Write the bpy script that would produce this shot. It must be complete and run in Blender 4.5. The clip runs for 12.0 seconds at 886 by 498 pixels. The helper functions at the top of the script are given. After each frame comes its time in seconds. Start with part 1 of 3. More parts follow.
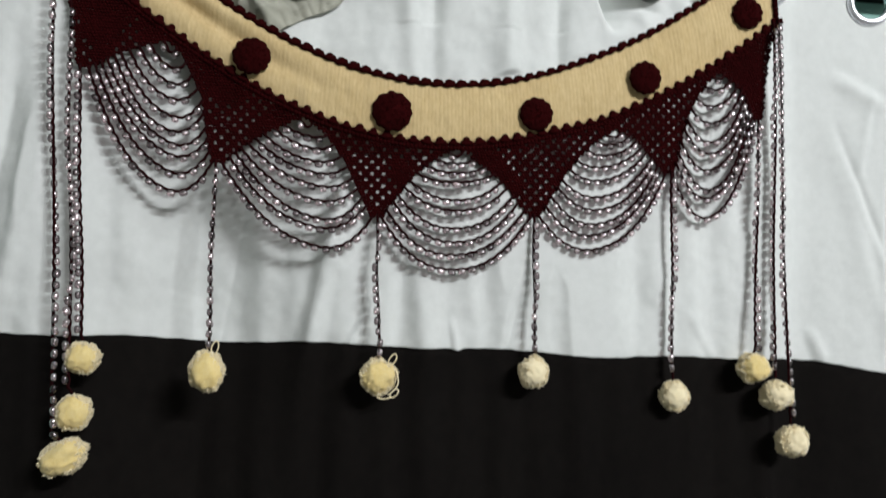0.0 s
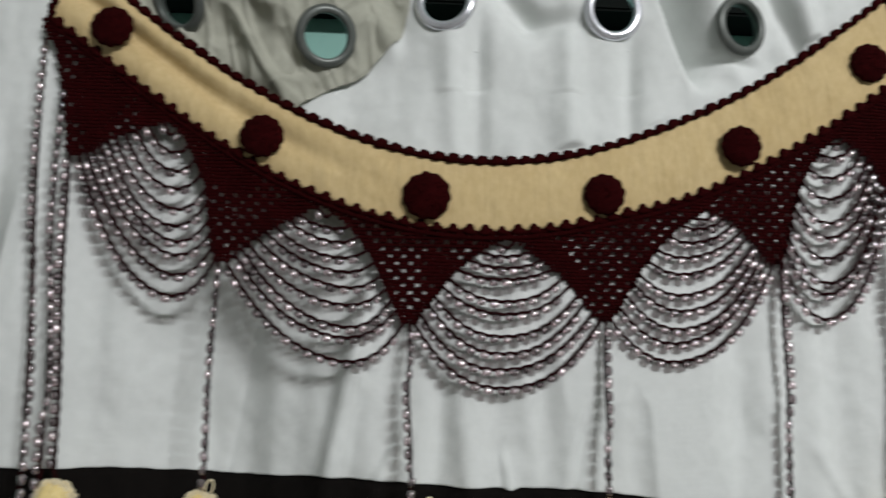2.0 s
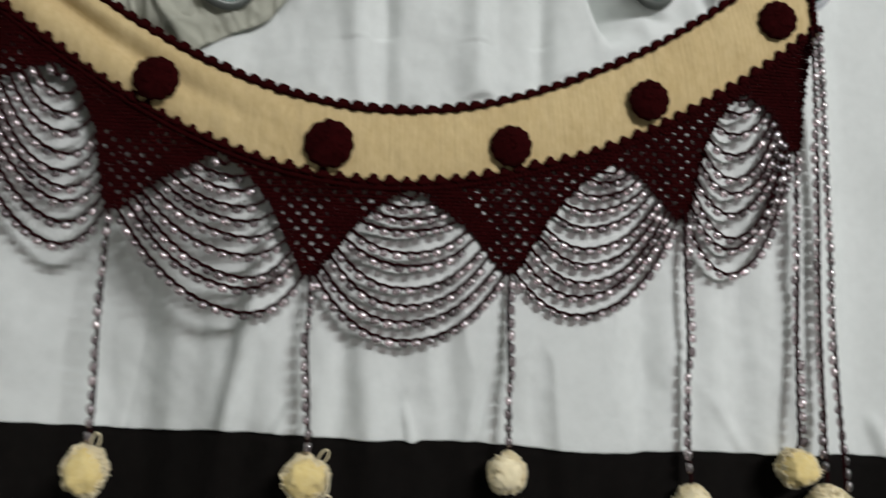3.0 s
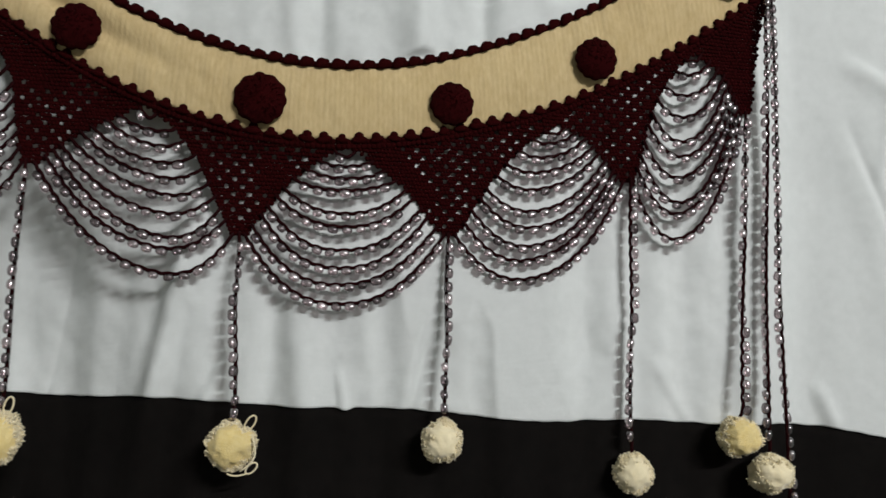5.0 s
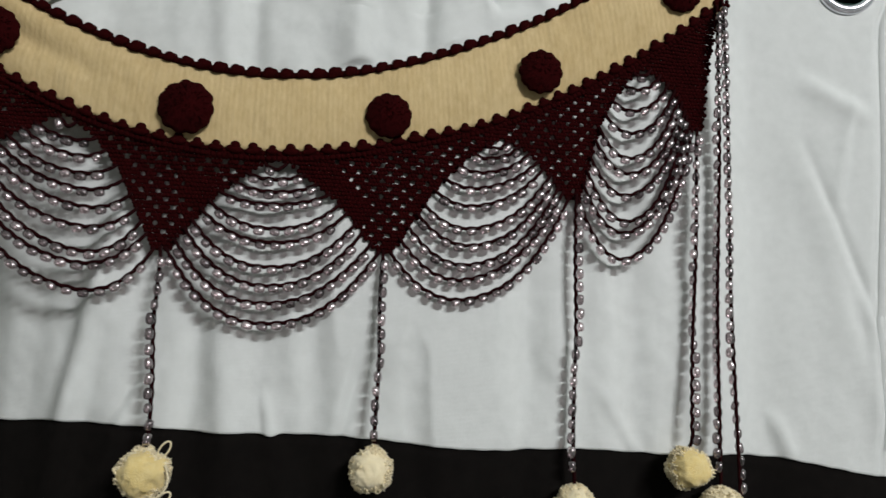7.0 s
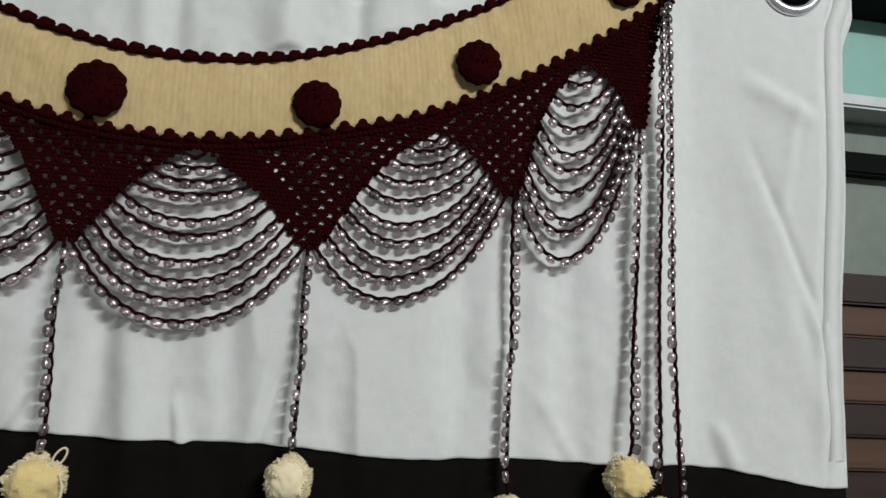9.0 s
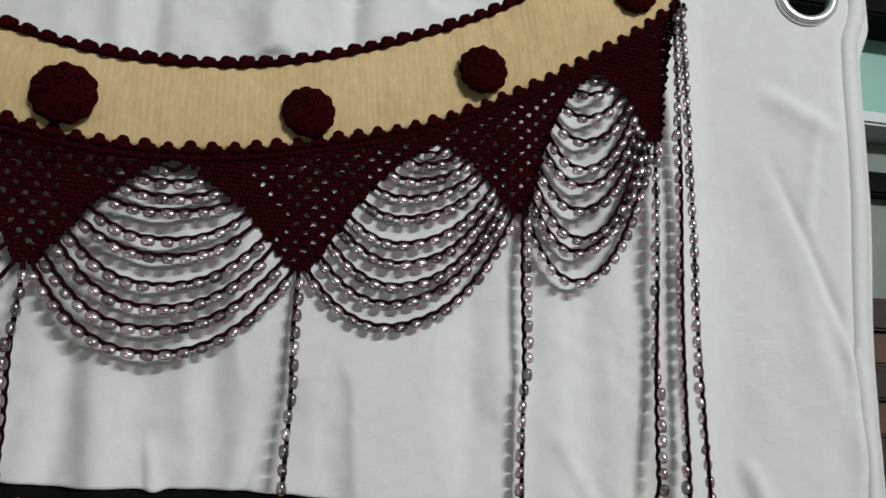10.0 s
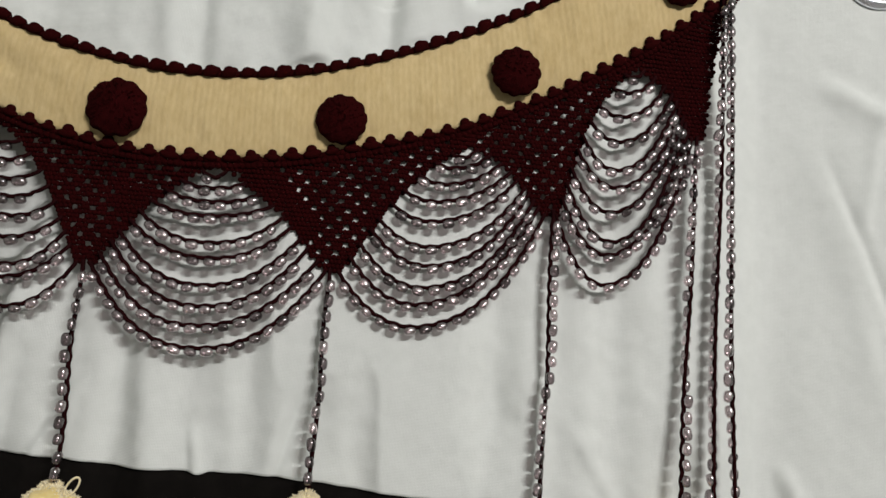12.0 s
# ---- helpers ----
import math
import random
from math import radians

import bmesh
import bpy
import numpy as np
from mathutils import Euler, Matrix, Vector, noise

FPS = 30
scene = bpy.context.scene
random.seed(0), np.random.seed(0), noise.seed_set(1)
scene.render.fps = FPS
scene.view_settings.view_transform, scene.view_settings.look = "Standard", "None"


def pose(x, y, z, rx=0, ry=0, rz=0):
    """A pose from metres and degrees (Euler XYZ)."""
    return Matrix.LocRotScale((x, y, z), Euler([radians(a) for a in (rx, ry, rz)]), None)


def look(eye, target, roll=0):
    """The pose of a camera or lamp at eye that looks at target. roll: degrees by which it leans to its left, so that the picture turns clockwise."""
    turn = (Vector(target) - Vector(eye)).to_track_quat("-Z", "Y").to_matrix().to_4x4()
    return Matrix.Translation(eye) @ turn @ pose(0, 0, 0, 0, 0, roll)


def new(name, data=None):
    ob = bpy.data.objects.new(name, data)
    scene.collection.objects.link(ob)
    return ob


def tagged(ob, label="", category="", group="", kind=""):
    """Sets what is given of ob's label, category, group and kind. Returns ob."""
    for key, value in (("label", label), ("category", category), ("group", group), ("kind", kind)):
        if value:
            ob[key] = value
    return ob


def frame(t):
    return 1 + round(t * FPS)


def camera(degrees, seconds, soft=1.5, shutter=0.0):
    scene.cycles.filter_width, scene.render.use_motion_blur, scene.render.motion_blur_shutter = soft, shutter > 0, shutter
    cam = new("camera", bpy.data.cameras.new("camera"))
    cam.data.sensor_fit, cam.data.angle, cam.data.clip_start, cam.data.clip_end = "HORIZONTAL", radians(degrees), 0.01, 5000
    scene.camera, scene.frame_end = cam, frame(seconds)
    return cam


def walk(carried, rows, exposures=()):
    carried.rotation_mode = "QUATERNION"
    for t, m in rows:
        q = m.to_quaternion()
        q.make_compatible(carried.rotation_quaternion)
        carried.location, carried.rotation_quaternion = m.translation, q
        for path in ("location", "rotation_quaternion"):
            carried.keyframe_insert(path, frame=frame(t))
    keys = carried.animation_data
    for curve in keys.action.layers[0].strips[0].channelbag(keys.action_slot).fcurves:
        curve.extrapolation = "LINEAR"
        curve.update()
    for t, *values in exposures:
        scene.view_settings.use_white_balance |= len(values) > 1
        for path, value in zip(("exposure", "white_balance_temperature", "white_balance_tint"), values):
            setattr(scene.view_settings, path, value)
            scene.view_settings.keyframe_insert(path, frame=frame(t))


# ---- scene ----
cam = camera(60.0, 12.0, soft=1.45, shutter=0.9)
PATH = [
    (0, (-0.167, -0.883, 1.535), (0.167, 1.085, 1.659), 1.0),
    (0.5, (-0.179, -0.857, 1.55), (0.166, 1.107, 1.709), 2.0),
    (0.8, (-0.182, -0.814, 1.552), (0.102, 1.154, 1.766), 1.9),
    (1, (-0.145, -0.794, 1.536), (0.016, 1.167, 1.893), 2.2),
    (1.2, (-0.14, -0.766, 1.551), (-0.064, 1.187, 1.979), 2.1),
    (1.5, (-0.126, -0.751, 1.571), (-0.116, 1.212, 1.955), 2.0),
    (1.6, (-0.123, -0.738, 1.565), (-0.114, 1.225, 1.948), 1.7),
    (2, (-0.1, -0.731, 1.586), (-0.004, 1.244, 1.888), 1.1),
    (2.5, (-0.075, -0.728, 1.572), (0.069, 1.242, 1.888), 0.8),
    (3, (-0.049, -0.718, 1.564), (0.164, 1.255, 1.81), 1.2),
    (3.2, (-0.034, -0.712, 1.555), (0.197, 1.258, 1.809), 1.2),
    (5, (-0.005, -0.696, 1.548), (0.258, 1.276, 1.752), 1.5),
    (5.5, (0.01, -0.687, 1.547), (0.302, 1.28, 1.766), 1.6),
    (6, (0.037, -0.677, 1.549), (0.322, 1.289, 1.779), 2.0),
    (6.5, (0.039, -0.672, 1.548), (0.319, 1.291, 1.807), 1.9),
    (7, (0.051, -0.67, 1.545), (0.327, 1.292, 1.82), 2.0),
    (7.5, (0.069, -0.661, 1.535), (0.345, 1.298, 1.832), 2.2),
    (7.7, (0.07, -0.659, 1.538), (0.378, 1.295, 1.83), 2.1),
    (9.3, (0.09, -0.619, 1.527), (0.449, 1.316, 1.883), 2.3),
    (9.5, (0.088, -0.601, 1.519), (0.452, 1.328, 1.9), 2.2),
    (10, (0.08, -0.573, 1.525), (0.486, 1.336, 1.964), 1.6),
    (10.5, (0.091, -0.555, 1.528), (0.379, 1.387, 1.91), 2.9),
    (10.9, (0.122, -0.581, 1.545), (0.328, 1.377, 1.898), 3.7),
    (11, (0.127, -0.59, 1.556), (0.328, 1.374, 1.875), 3.9),
    (11.5, (0.141, -0.604, 1.564), (0.291, 1.368, 1.862), 3.9),
    (12, (0.139, -0.604, 1.564), (0.271, 1.368, 1.87), 3.8),
]
walk(cam, [(t, look(eye, target, roll)) for t, eye, target, roll in PATH],
     [(0, 0.22, 6500, 10), (0.5, 0.21, 6500, 10), (1, 0.0, 6500, 10), (3, -0.08, 6620, 10), (6, -0.1, 6600, 10), (9.5, -0.1, 6600, 10), (10.5, -0.12, 6720, 10), (11.5, -0.11, 6750, 10), (12, -0.03, 6950, 11)])

# ---- light ----
world = bpy.data.worlds.new("world")
scene.world = world
world.use_nodes = True
world.node_tree.nodes["Background"].inputs[0].default_value = (0.6, 0.75, 0.8, 1)
world.node_tree.nodes["Background"].inputs[1].default_value = 0.05


def area_lamp(name, eye, target, size, size_y, watts, colour):
    d = bpy.data.lights.new(name, "AREA")
    d.shape, d.size, d.size_y, d.energy, d.color = "RECTANGLE", size, size_y, watts, colour
    ob = new(name, d)
    ob.matrix_world = look(eye, target)
    return ob


area_lamp("tube_light", (1.38, -3.2, 3.05), (0.0, 0.0, 1.6), 1.15, 0.07, 99.0, (0.96, 0.965, 1.0))


# ---- materials ----
def mat(name, colour, colour2=None, rough=0.8, metal=0.0, scale=60.0, mix_scale=6.0, bump=0.2, bump_scale=None, transmission=0.0, sheen=0.0, ior=1.45, stretch=(1, 1, 1), island=0.0, distance=0.001, spec=0.5):
    m = bpy.data.materials.new(name)
    m.use_nodes = True
    nt = m.node_tree
    b = nt.nodes["Principled BSDF"]
    b.inputs["Roughness"].default_value = rough
    b.inputs["Metallic"].default_value = metal
    b.inputs["IOR"].default_value = ior
    b.inputs["Transmission Weight"].default_value = transmission
    b.inputs["Sheen Weight"].default_value = sheen
    b.inputs["Specular IOR Level"].default_value = spec
    tc = nt.nodes.new("ShaderNodeTexCoord")
    mp = nt.nodes.new("ShaderNodeMapping")
    mp.inputs["Scale"].default_value = stretch
    nt.links.new(tc.outputs["Object"], mp.inputs["Vector"])

    def noise_tex(sc, detail):
        n = nt.nodes.new("ShaderNodeTexNoise")
        n.inputs["Scale"].default_value = sc
        n.inputs["Detail"].default_value = detail
        nt.links.new(mp.outputs["Vector"], n.inputs["Vector"])
        return n

    big, fine = noise_tex(mix_scale, 4), noise_tex(scale, 6)
    add = nt.nodes.new("ShaderNodeMath")
    add.operation = "MULTIPLY_ADD"
    nt.links.new(fine.outputs["Fac"], add.inputs[0])
    add.inputs[1].default_value = 0.5
    half = nt.nodes.new("ShaderNodeMath")
    half.operation = "MULTIPLY"
    half.inputs[1].default_value = 0.5
    nt.links.new(big.outputs["Fac"], half.inputs[0])
    nt.links.new(half.outputs[0], add.inputs[2])
    fac = add.outputs[0]
    if island:
        geo = nt.nodes.new("ShaderNodeNewGeometry")
        ma = nt.nodes.new("ShaderNodeMath")
        ma.operation = "MULTIPLY_ADD"
        nt.links.new(geo.outputs["Random Per Island"], ma.inputs[0])
        ma.inputs[1].default_value = island
        nt.links.new(fac, ma.inputs[2])
        fac = ma.outputs[0]
    ramp = nt.nodes.new("ShaderNodeValToRGB")
    ramp.color_ramp.elements[0].position, ramp.color_ramp.elements[1].position = 0.3, 0.7
    ramp.color_ramp.elements[0].color = (*(colour2 or colour), 1)
    ramp.color_ramp.elements[1].color = (*colour, 1)
    nt.links.new(fac, ramp.inputs["Fac"])
    nt.links.new(ramp.outputs["Color"], b.inputs["Base Color"])
    if bump:
        bn = nt.nodes.new("ShaderNodeBump")
        bn.inputs["Strength"].default_value = bump
        bn.inputs["Distance"].default_value = distance
        src = noise_tex(bump_scale, 3) if bump_scale else fine
        nt.links.new(src.outputs["Fac"], bn.inputs["Height"])
        nt.links.new(bn.outputs["Normal"], b.inputs["Normal"])
    return m


def cloth(name, colour, colour2, thread=0.0011, strength=0.25):
    """Plain-woven fabric: soft stains, with a weave of crossing threads as relief."""
    m = mat(name, colour, colour2, 0.95, 0, 90, 3.5, 0, spec=0.12)
    nt = m.node_tree
    b = nt.nodes["Principled BSDF"]
    tc = nt.nodes.new("ShaderNodeTexCoord")
    heights = []
    for axis in ("X", "Z"):
        w = nt.nodes.new("ShaderNodeTexWave")
        w.bands_direction = axis
        w.inputs["Scale"].default_value = 0.314 / thread
        w.inputs["Distortion"].default_value = 1.2
        nt.links.new(tc.outputs["Object"], w.inputs["Vector"])
        heights.append(w)
    mx = nt.nodes.new("ShaderNodeMath")
    mx.operation = "MULTIPLY"
    nt.links.new(heights[0].outputs["Fac"], mx.inputs[0])
    nt.links.new(heights[1].outputs["Fac"], mx.inputs[1])
    nz = nt.nodes.new("ShaderNodeTexNoise")
    nz.inputs["Scale"].default_value = 35.0
    nz.inputs["Detail"].default_value = 4.0
    nt.links.new(tc.outputs["Object"], nz.inputs["Vector"])
    bn1, bn2 = nt.nodes.new("ShaderNodeBump"), nt.nodes.new("ShaderNodeBump")
    bn1.inputs["Strength"].default_value, bn1.inputs["Distance"].default_value = strength, 0.0004
    bn2.inputs["Strength"].default_value, bn2.inputs["Distance"].default_value = 0.35, 0.0025
    nt.links.new(mx.outputs[0], bn1.inputs["Height"])
    nt.links.new(nz.outputs["Fac"], bn2.inputs["Height"])
    nt.links.new(bn1.outputs["Normal"], bn2.inputs["Normal"])
    nt.links.new(bn2.outputs["Normal"], b.inputs["Normal"])
    return m


M_WHITE = cloth("white_curtain_cloth", (0.715, 0.742, 0.72), (0.637, 0.664, 0.641))
# beige hue of the header flap, taken darker to stand in for its shade
M_BEIGE = cloth("beige_cloth_back_shaded", (0.43, 0.43, 0.36), (0.34, 0.345, 0.285))
M_BROWN = cloth("dark_brown_curtain_cloth", (0.0076, 0.0063, 0.0054), (0.0034, 0.0028, 0.0025))
M_BLACK = cloth("black_cloth", (0.007, 0.007, 0.009), (0.004, 0.004, 0.005))
M_CREAM = mat("cream_yarn_band", (0.64, 0.505, 0.275), (0.49, 0.36, 0.17), 0.9, 0, 260, 14, 0.25, 500, spec=0.15, stretch=(1, 1, 0.45))
M_MAROON = mat("maroon_yarn", (0.029, 0.0017, 0.0021), (0.014, 0.0008, 0.0010), 0.95, 0, 700, 40, 0.6, 900, spec=0.06)
M_POM = mat("yellow_cream_pompom_yarn", (0.82, 0.68, 0.34), (0.76, 0.58, 0.22), 0.95, 0, 300, 60, 0.6, 900, spec=0.05, sheen=0.3)
M_TUFT = mat("pale_cream_cut_yarn", (0.85, 0.75, 0.50), (0.80, 0.67, 0.38), 0.95, 0, 300, 60, 0.2, 900, spec=0.05, island=0.2, sheen=0.5)
M_CORD = mat("dark_maroon_cord", (0.022, 0.0035, 0.0042), (0.010, 0.0018, 0.0022), 0.95, 0, 700, 40, 0.6, 900, spec=0.06)
M_BEAD = mat("clear_crystal_bead", (0.90, 0.82, 0.83), (0.06, 0.048, 0.05), 0.22, 0.95, 200, 30, 0, ior=1.5)
nt = M_BEAD.node_tree
# every bead its own grade of clearness
piece, own, both, part_of = nt.nodes.new("ShaderNodeNewGeometry"), nt.nodes.new("ShaderNodeObjectInfo"), nt.nodes.new("ShaderNodeMath"), nt.nodes.new("ShaderNodeMath")
both.operation, part_of.operation = "ADD", "FRACT"
nt.links.new(piece.outputs["Random Per Island"], both.inputs[0])
nt.links.new(own.outputs["Random"], both.inputs[1])
nt.links.new(both.outputs[0], part_of.inputs[0])
ramp = next(n for n in nt.nodes if n.bl_idname == "ShaderNodeValToRGB")
ramp.color_ramp.elements[0].position, ramp.color_ramp.elements[1].position = 0.05, 0.85
nt.links.new(part_of.outputs[0], ramp.inputs["Fac"])
clear, blend = nt.nodes.new("ShaderNodeBsdfTransparent"), nt.nodes.new("ShaderNodeMixShader")
clear.inputs[0].default_value = (0.84, 0.75, 0.77, 1)
# more gloss towards the rim of a bead, as on glass
rim, gloss = nt.nodes.new("ShaderNodeLayerWeight"), nt.nodes.new("ShaderNodeMath")
rim.inputs[0].default_value = 0.45
gloss.operation = "MULTIPLY_ADD"
gloss.inputs[1].default_value, gloss.inputs[2].default_value = 0.52, 0.43
nt.links.new(rim.outputs["Facing"], gloss.inputs[0])
nt.links.new(gloss.outputs[0], blend.inputs[0])
nt.nodes["Principled BSDF"].inputs["Coat Weight"].default_value = 1.0
nt.nodes["Principled BSDF"].inputs["Coat Roughness"].default_value = 0.12
nt.nodes["Principled BSDF"].inputs["Coat IOR"].default_value = 1.9
nt.links.new(clear.outputs[0], blend.inputs[1])
nt.links.new(nt.nodes["Principled BSDF"].outputs[0], blend.inputs[2])
nt.links.new(blend.outputs[0], nt.nodes["Material Output"].inputs["Surface"])
M_RING = mat("silver_plastic_ring", (0.86, 0.87, 0.92), (0.76, 0.77, 0.82), 0.16, 0.75, 80, 10, 0.05)
# copy of the ring plastic with shade put into a darker grey
M_RING_SHADED = mat("shaded_grey_plastic_ring", (0.13, 0.14, 0.13), (0.09, 0.10, 0.09), 0.38, 0.3, 80, 10, 0.05, spec=0.3)
M_TEAL = mat("teal_wall_paint", (0.27, 0.50, 0.43), (0.22, 0.43, 0.37), 0.55, 0, 40, 3, 0.15, 120)
M_BEAM = mat("black_painted_wood", (0.006, 0.008, 0.007), (0.003, 0.004, 0.0035), 0.8, 0, 60, 5, 0.3, 90, spec=0.08, stretch=(0.1, 1, 1))
M_LEDGE = mat("pale_painted_ledge", (0.62, 0.66, 0.66), (0.5, 0.55, 0.55), 0.5, 0, 50, 6, 0.1)
M_GREY = mat("grey_green_panel", (0.20, 0.25, 0.21), (0.15, 0.19, 0.16), 0.6, 0, 50, 5, 0.15)
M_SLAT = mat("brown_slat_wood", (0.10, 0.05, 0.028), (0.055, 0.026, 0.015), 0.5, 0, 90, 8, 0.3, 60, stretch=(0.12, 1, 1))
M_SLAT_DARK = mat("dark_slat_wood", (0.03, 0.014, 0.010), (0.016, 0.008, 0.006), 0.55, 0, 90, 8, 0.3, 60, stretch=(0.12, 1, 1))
M_ROOM = mat("room_plaster", (0.42, 0.42, 0.40), (0.36, 0.36, 0.34), 0.8, 0, 40, 2, 0.2, 100)
M_CEIL = mat("ceiling_plaster", (0.62, 0.62, 0.60), (0.55, 0.55, 0.53), 0.85, 0, 40, 2, 0.2, 100)
M_FLOOR = mat("grey_floor_tile", (0.20, 0.19, 0.17), (0.15, 0.14, 0.13), 0.4, 0, 30, 3, 0.1)
M_METAL = mat("steel_wire", (0.6, 0.6, 0.6), (0.45, 0.45, 0.45), 0.3, 1.0, 90, 9, 0)


# ---- building helpers ----
def link(name, mesh, material, parent=None, label="", smooth=True):
    ob = new(name, mesh)
    if material and not mesh.materials:
        mesh.materials.append(material)
    if smooth:
        mesh.polygons.foreach_set("use_smooth", [True] * len(mesh.polygons))
    if parent:
        ob.parent = parent
    if label:
        ob["label"] = label
    return ob


def part(name, bm, material, parent, label="", smooth=True):
    me = bpy.data.meshes.new(name)
    bm.to_mesh(me)
    bm.free()
    return link(name, me, material, parent, label, smooth)


def raw_mesh(name, verts, faces):
    me = bpy.data.meshes.new(name)
    me.from_pydata([tuple(v) for v in verts], [], [tuple(f) for f in faces])
    me.update()
    return me


def box(name, x0, x1, y0, y1, z0, z1, material, parent=None, label="", bevel=0.003):
    bm = bmesh.new()
    bmesh.ops.create_cube(bm, size=1, matrix=Matrix.Translation(((x0 + x1) / 2, (y0 + y1) / 2, (z0 + z1) / 2)) @ Matrix.Diagonal((x1 - x0, y1 - y0, z1 - z0, 1)))
    if bevel:
        bmesh.ops.bevel(bm, geom=bm.edges[:], offset=bevel, segments=2, affect="EDGES")
    return part(name, bm, material, parent, label, smooth=False)


def template(kind):
    """Vertices and faces of a small unit form, for pieces that are joined by the hundred."""
    bm = bmesh.new()
    if kind == "stitch":
        bmesh.ops.create_icosphere(bm, subdivisions=1, radius=1)
    elif kind == "lump":
        bmesh.ops.create_icosphere(bm, subdivisions=2, radius=1)
    elif kind == "bead":
        bmesh.ops.create_uvsphere(bm, u_segments=9, v_segments=7, radius=1)
    elif kind == "ball":
        bmesh.ops.create_icosphere(bm, subdivisions=4, radius=1)
    v = np.array([p.co[:] for p in bm.verts])
    f = [[q.index for q in p.verts] for p in bm.faces]
    bm.free()
    return v, f


STITCH, BEAD, BALL = template("stitch"), template("bead"), template("ball")


def joined(form, mats):
    """One list of vertices and faces with the form at every 4 x 4 matrix of mats."""
    v, f = form
    verts, faces = [], []
    for k, m in enumerate(mats):
        a = np.array(m)
        verts.extend(v @ a[:3, :3].T + a[:3, 3])
        faces.extend([[i + k * len(v) for i in p] for p in f])
    return verts, faces


def tube(points, radius, sides=6, caps=True):
    """Vertices and faces of a round cord along points; radius is a number or one for each point."""
    pts = [Vector(p) for p in points]
    n = len(pts)
    rs = radius if isinstance(radius, (list, tuple)) else [radius] * n
    verts, faces = [], []
    side = None
    for i, p in enumerate(pts):
        d = (pts[min(i + 1, n - 1)] - pts[max(i - 1, 0)]).normalized()
        if side is None:
            side = d.orthogonal().normalized()
        side = (side - d * side.dot(d)).normalized()
        up = d.cross(side)
        for k in range(sides):
            a = 2 * math.pi * k / sides
            verts.append(p + rs[i] * (math.cos(a) * side + math.sin(a) * up))
    for i in range(n - 1):
        for k in range(sides):
            a, b = i * sides + k, i * sides + (k + 1) % sides
            faces.append((a, b, b + sides, a + sides))
    if caps:
        faces.append(tuple(range(sides))[::-1])
        faces.append(tuple(range((n - 1) * sides, n * sides)))
    return verts, faces


def merged(*lots):
    verts, faces = [], []
    for v, f in lots:
        k = len(verts)
        verts.extend(v)
        faces.extend([[i + k for i in p] for p in f])
    return verts, faces


def smooth_step(a, b, v):
    t = min(1.0, max(0.0, (v - a) / (b - a)))
    return t * t * (3 - 2 * t)


# ---- the room ----
def structure(ob, label, category):
    return tagged(ob, label, category, kind="structure")


structure(box("floor", -2.2, 2.2, -4.0, 0.30, -0.1, 0.0, M_FLOOR, bevel=0), "plain grey tiled room floor", "floor")
structure(box("ceiling", -2.2, 2.2, -4.0, 0.30, 3.3, 3.4, M_CEIL, bevel=0), "plain white plastered ceiling", "ceiling")
structure(box("wall_south", -2.2, 2.2, -4.1, -4.0, 0.0, 3.3, M_ROOM, bevel=0), "pale plastered room wall", "wall")
structure(box("wall_west", -2.3, -2.2, -4.0, 0.30, 0.0, 3.3, M_ROOM, bevel=0), "pale plastered room wall", "wall")
structure(box("wall_east", 2.2, 2.3, -4.0, 0.30, 0.0, 3.3, M_ROOM, bevel=0), "pale plastered room wall", "wall")
structure(box("wall_north", -2.2, 2.2, 0.20, 0.30, 0.0, 3.3, M_TEAL, bevel=0), "teal painted wall behind the curtain", "wall")
structure(box("beam", -0.5, 1.5, 0.14, 0.20, 2.020, 2.090, M_BEAM), "black painted wooden rail over the curtain", "beam")
structure(box("trim", -2.0, -0.5, 0.17, 0.20, 2.01, 2.08, M_TEAL), "teal painted wooden moulding on the wall", "trim")

# ---- the curtain ----
LO = (2.4326, -0.4797, -0.6812, 1.1326, 0.0652, 1.7191)
UP = (0.6971, -1.0609, -0.3038, 1.3244, 0.0712, 1.7855)


def poly(c, x):
    r = 0.0
    for k in c:
        r = r * x + k
    return r


def low_edge(x):
    return poly(LO, x) - 0.003 - 0.0045 * smooth_step(0.1, 0.2, x)


def high_edge(x):
    return poly(UP, x) - 0.001 - 0.005 * smooth_step(0.12, 0.28, x)


RINGS = [(-0.478, 1.983, 0.0), (-0.333, 1.940, 0.0), (-0.185, 1.909, 0.0), (-0.067, 1.951, 0.0), (0.105, 1.948, -0.05), (0.237, 1.937, -0.4), (0.41, 1.95, 0.1), (0.555, 1.935, 0.0)]
RING_FACE = [0.0, 0.0, 0.0, 0.0, 0.0, 0.45, 0.0, 0.0]
# how far a ring is turned out of the cloth, sideways
RING_TURN = [None, (-0.55, -0.6), None, None, None, None, None, None]
HEM = lambda x: 1.4743 - 0.0275 * x - 0.005 * smooth_step(-0.40, -0.28, x) * min(1.0, max(0.0, (-0.174 - x) / 0.1)) - 0.004 * math.exp(-((x - 0.19) / 0.07) ** 2) - 0.002 * smooth_step(0.4, 0.47, x) - 0.010 * smooth_step(0.47, 0.59, x) + 0.0013 * math.sin(31 * x) + 0.0011 * noise.noise((x * 55, 0.0, 3.0)) - 0.003 * math.exp(-((x - 0.005) / 0.006) ** 2)
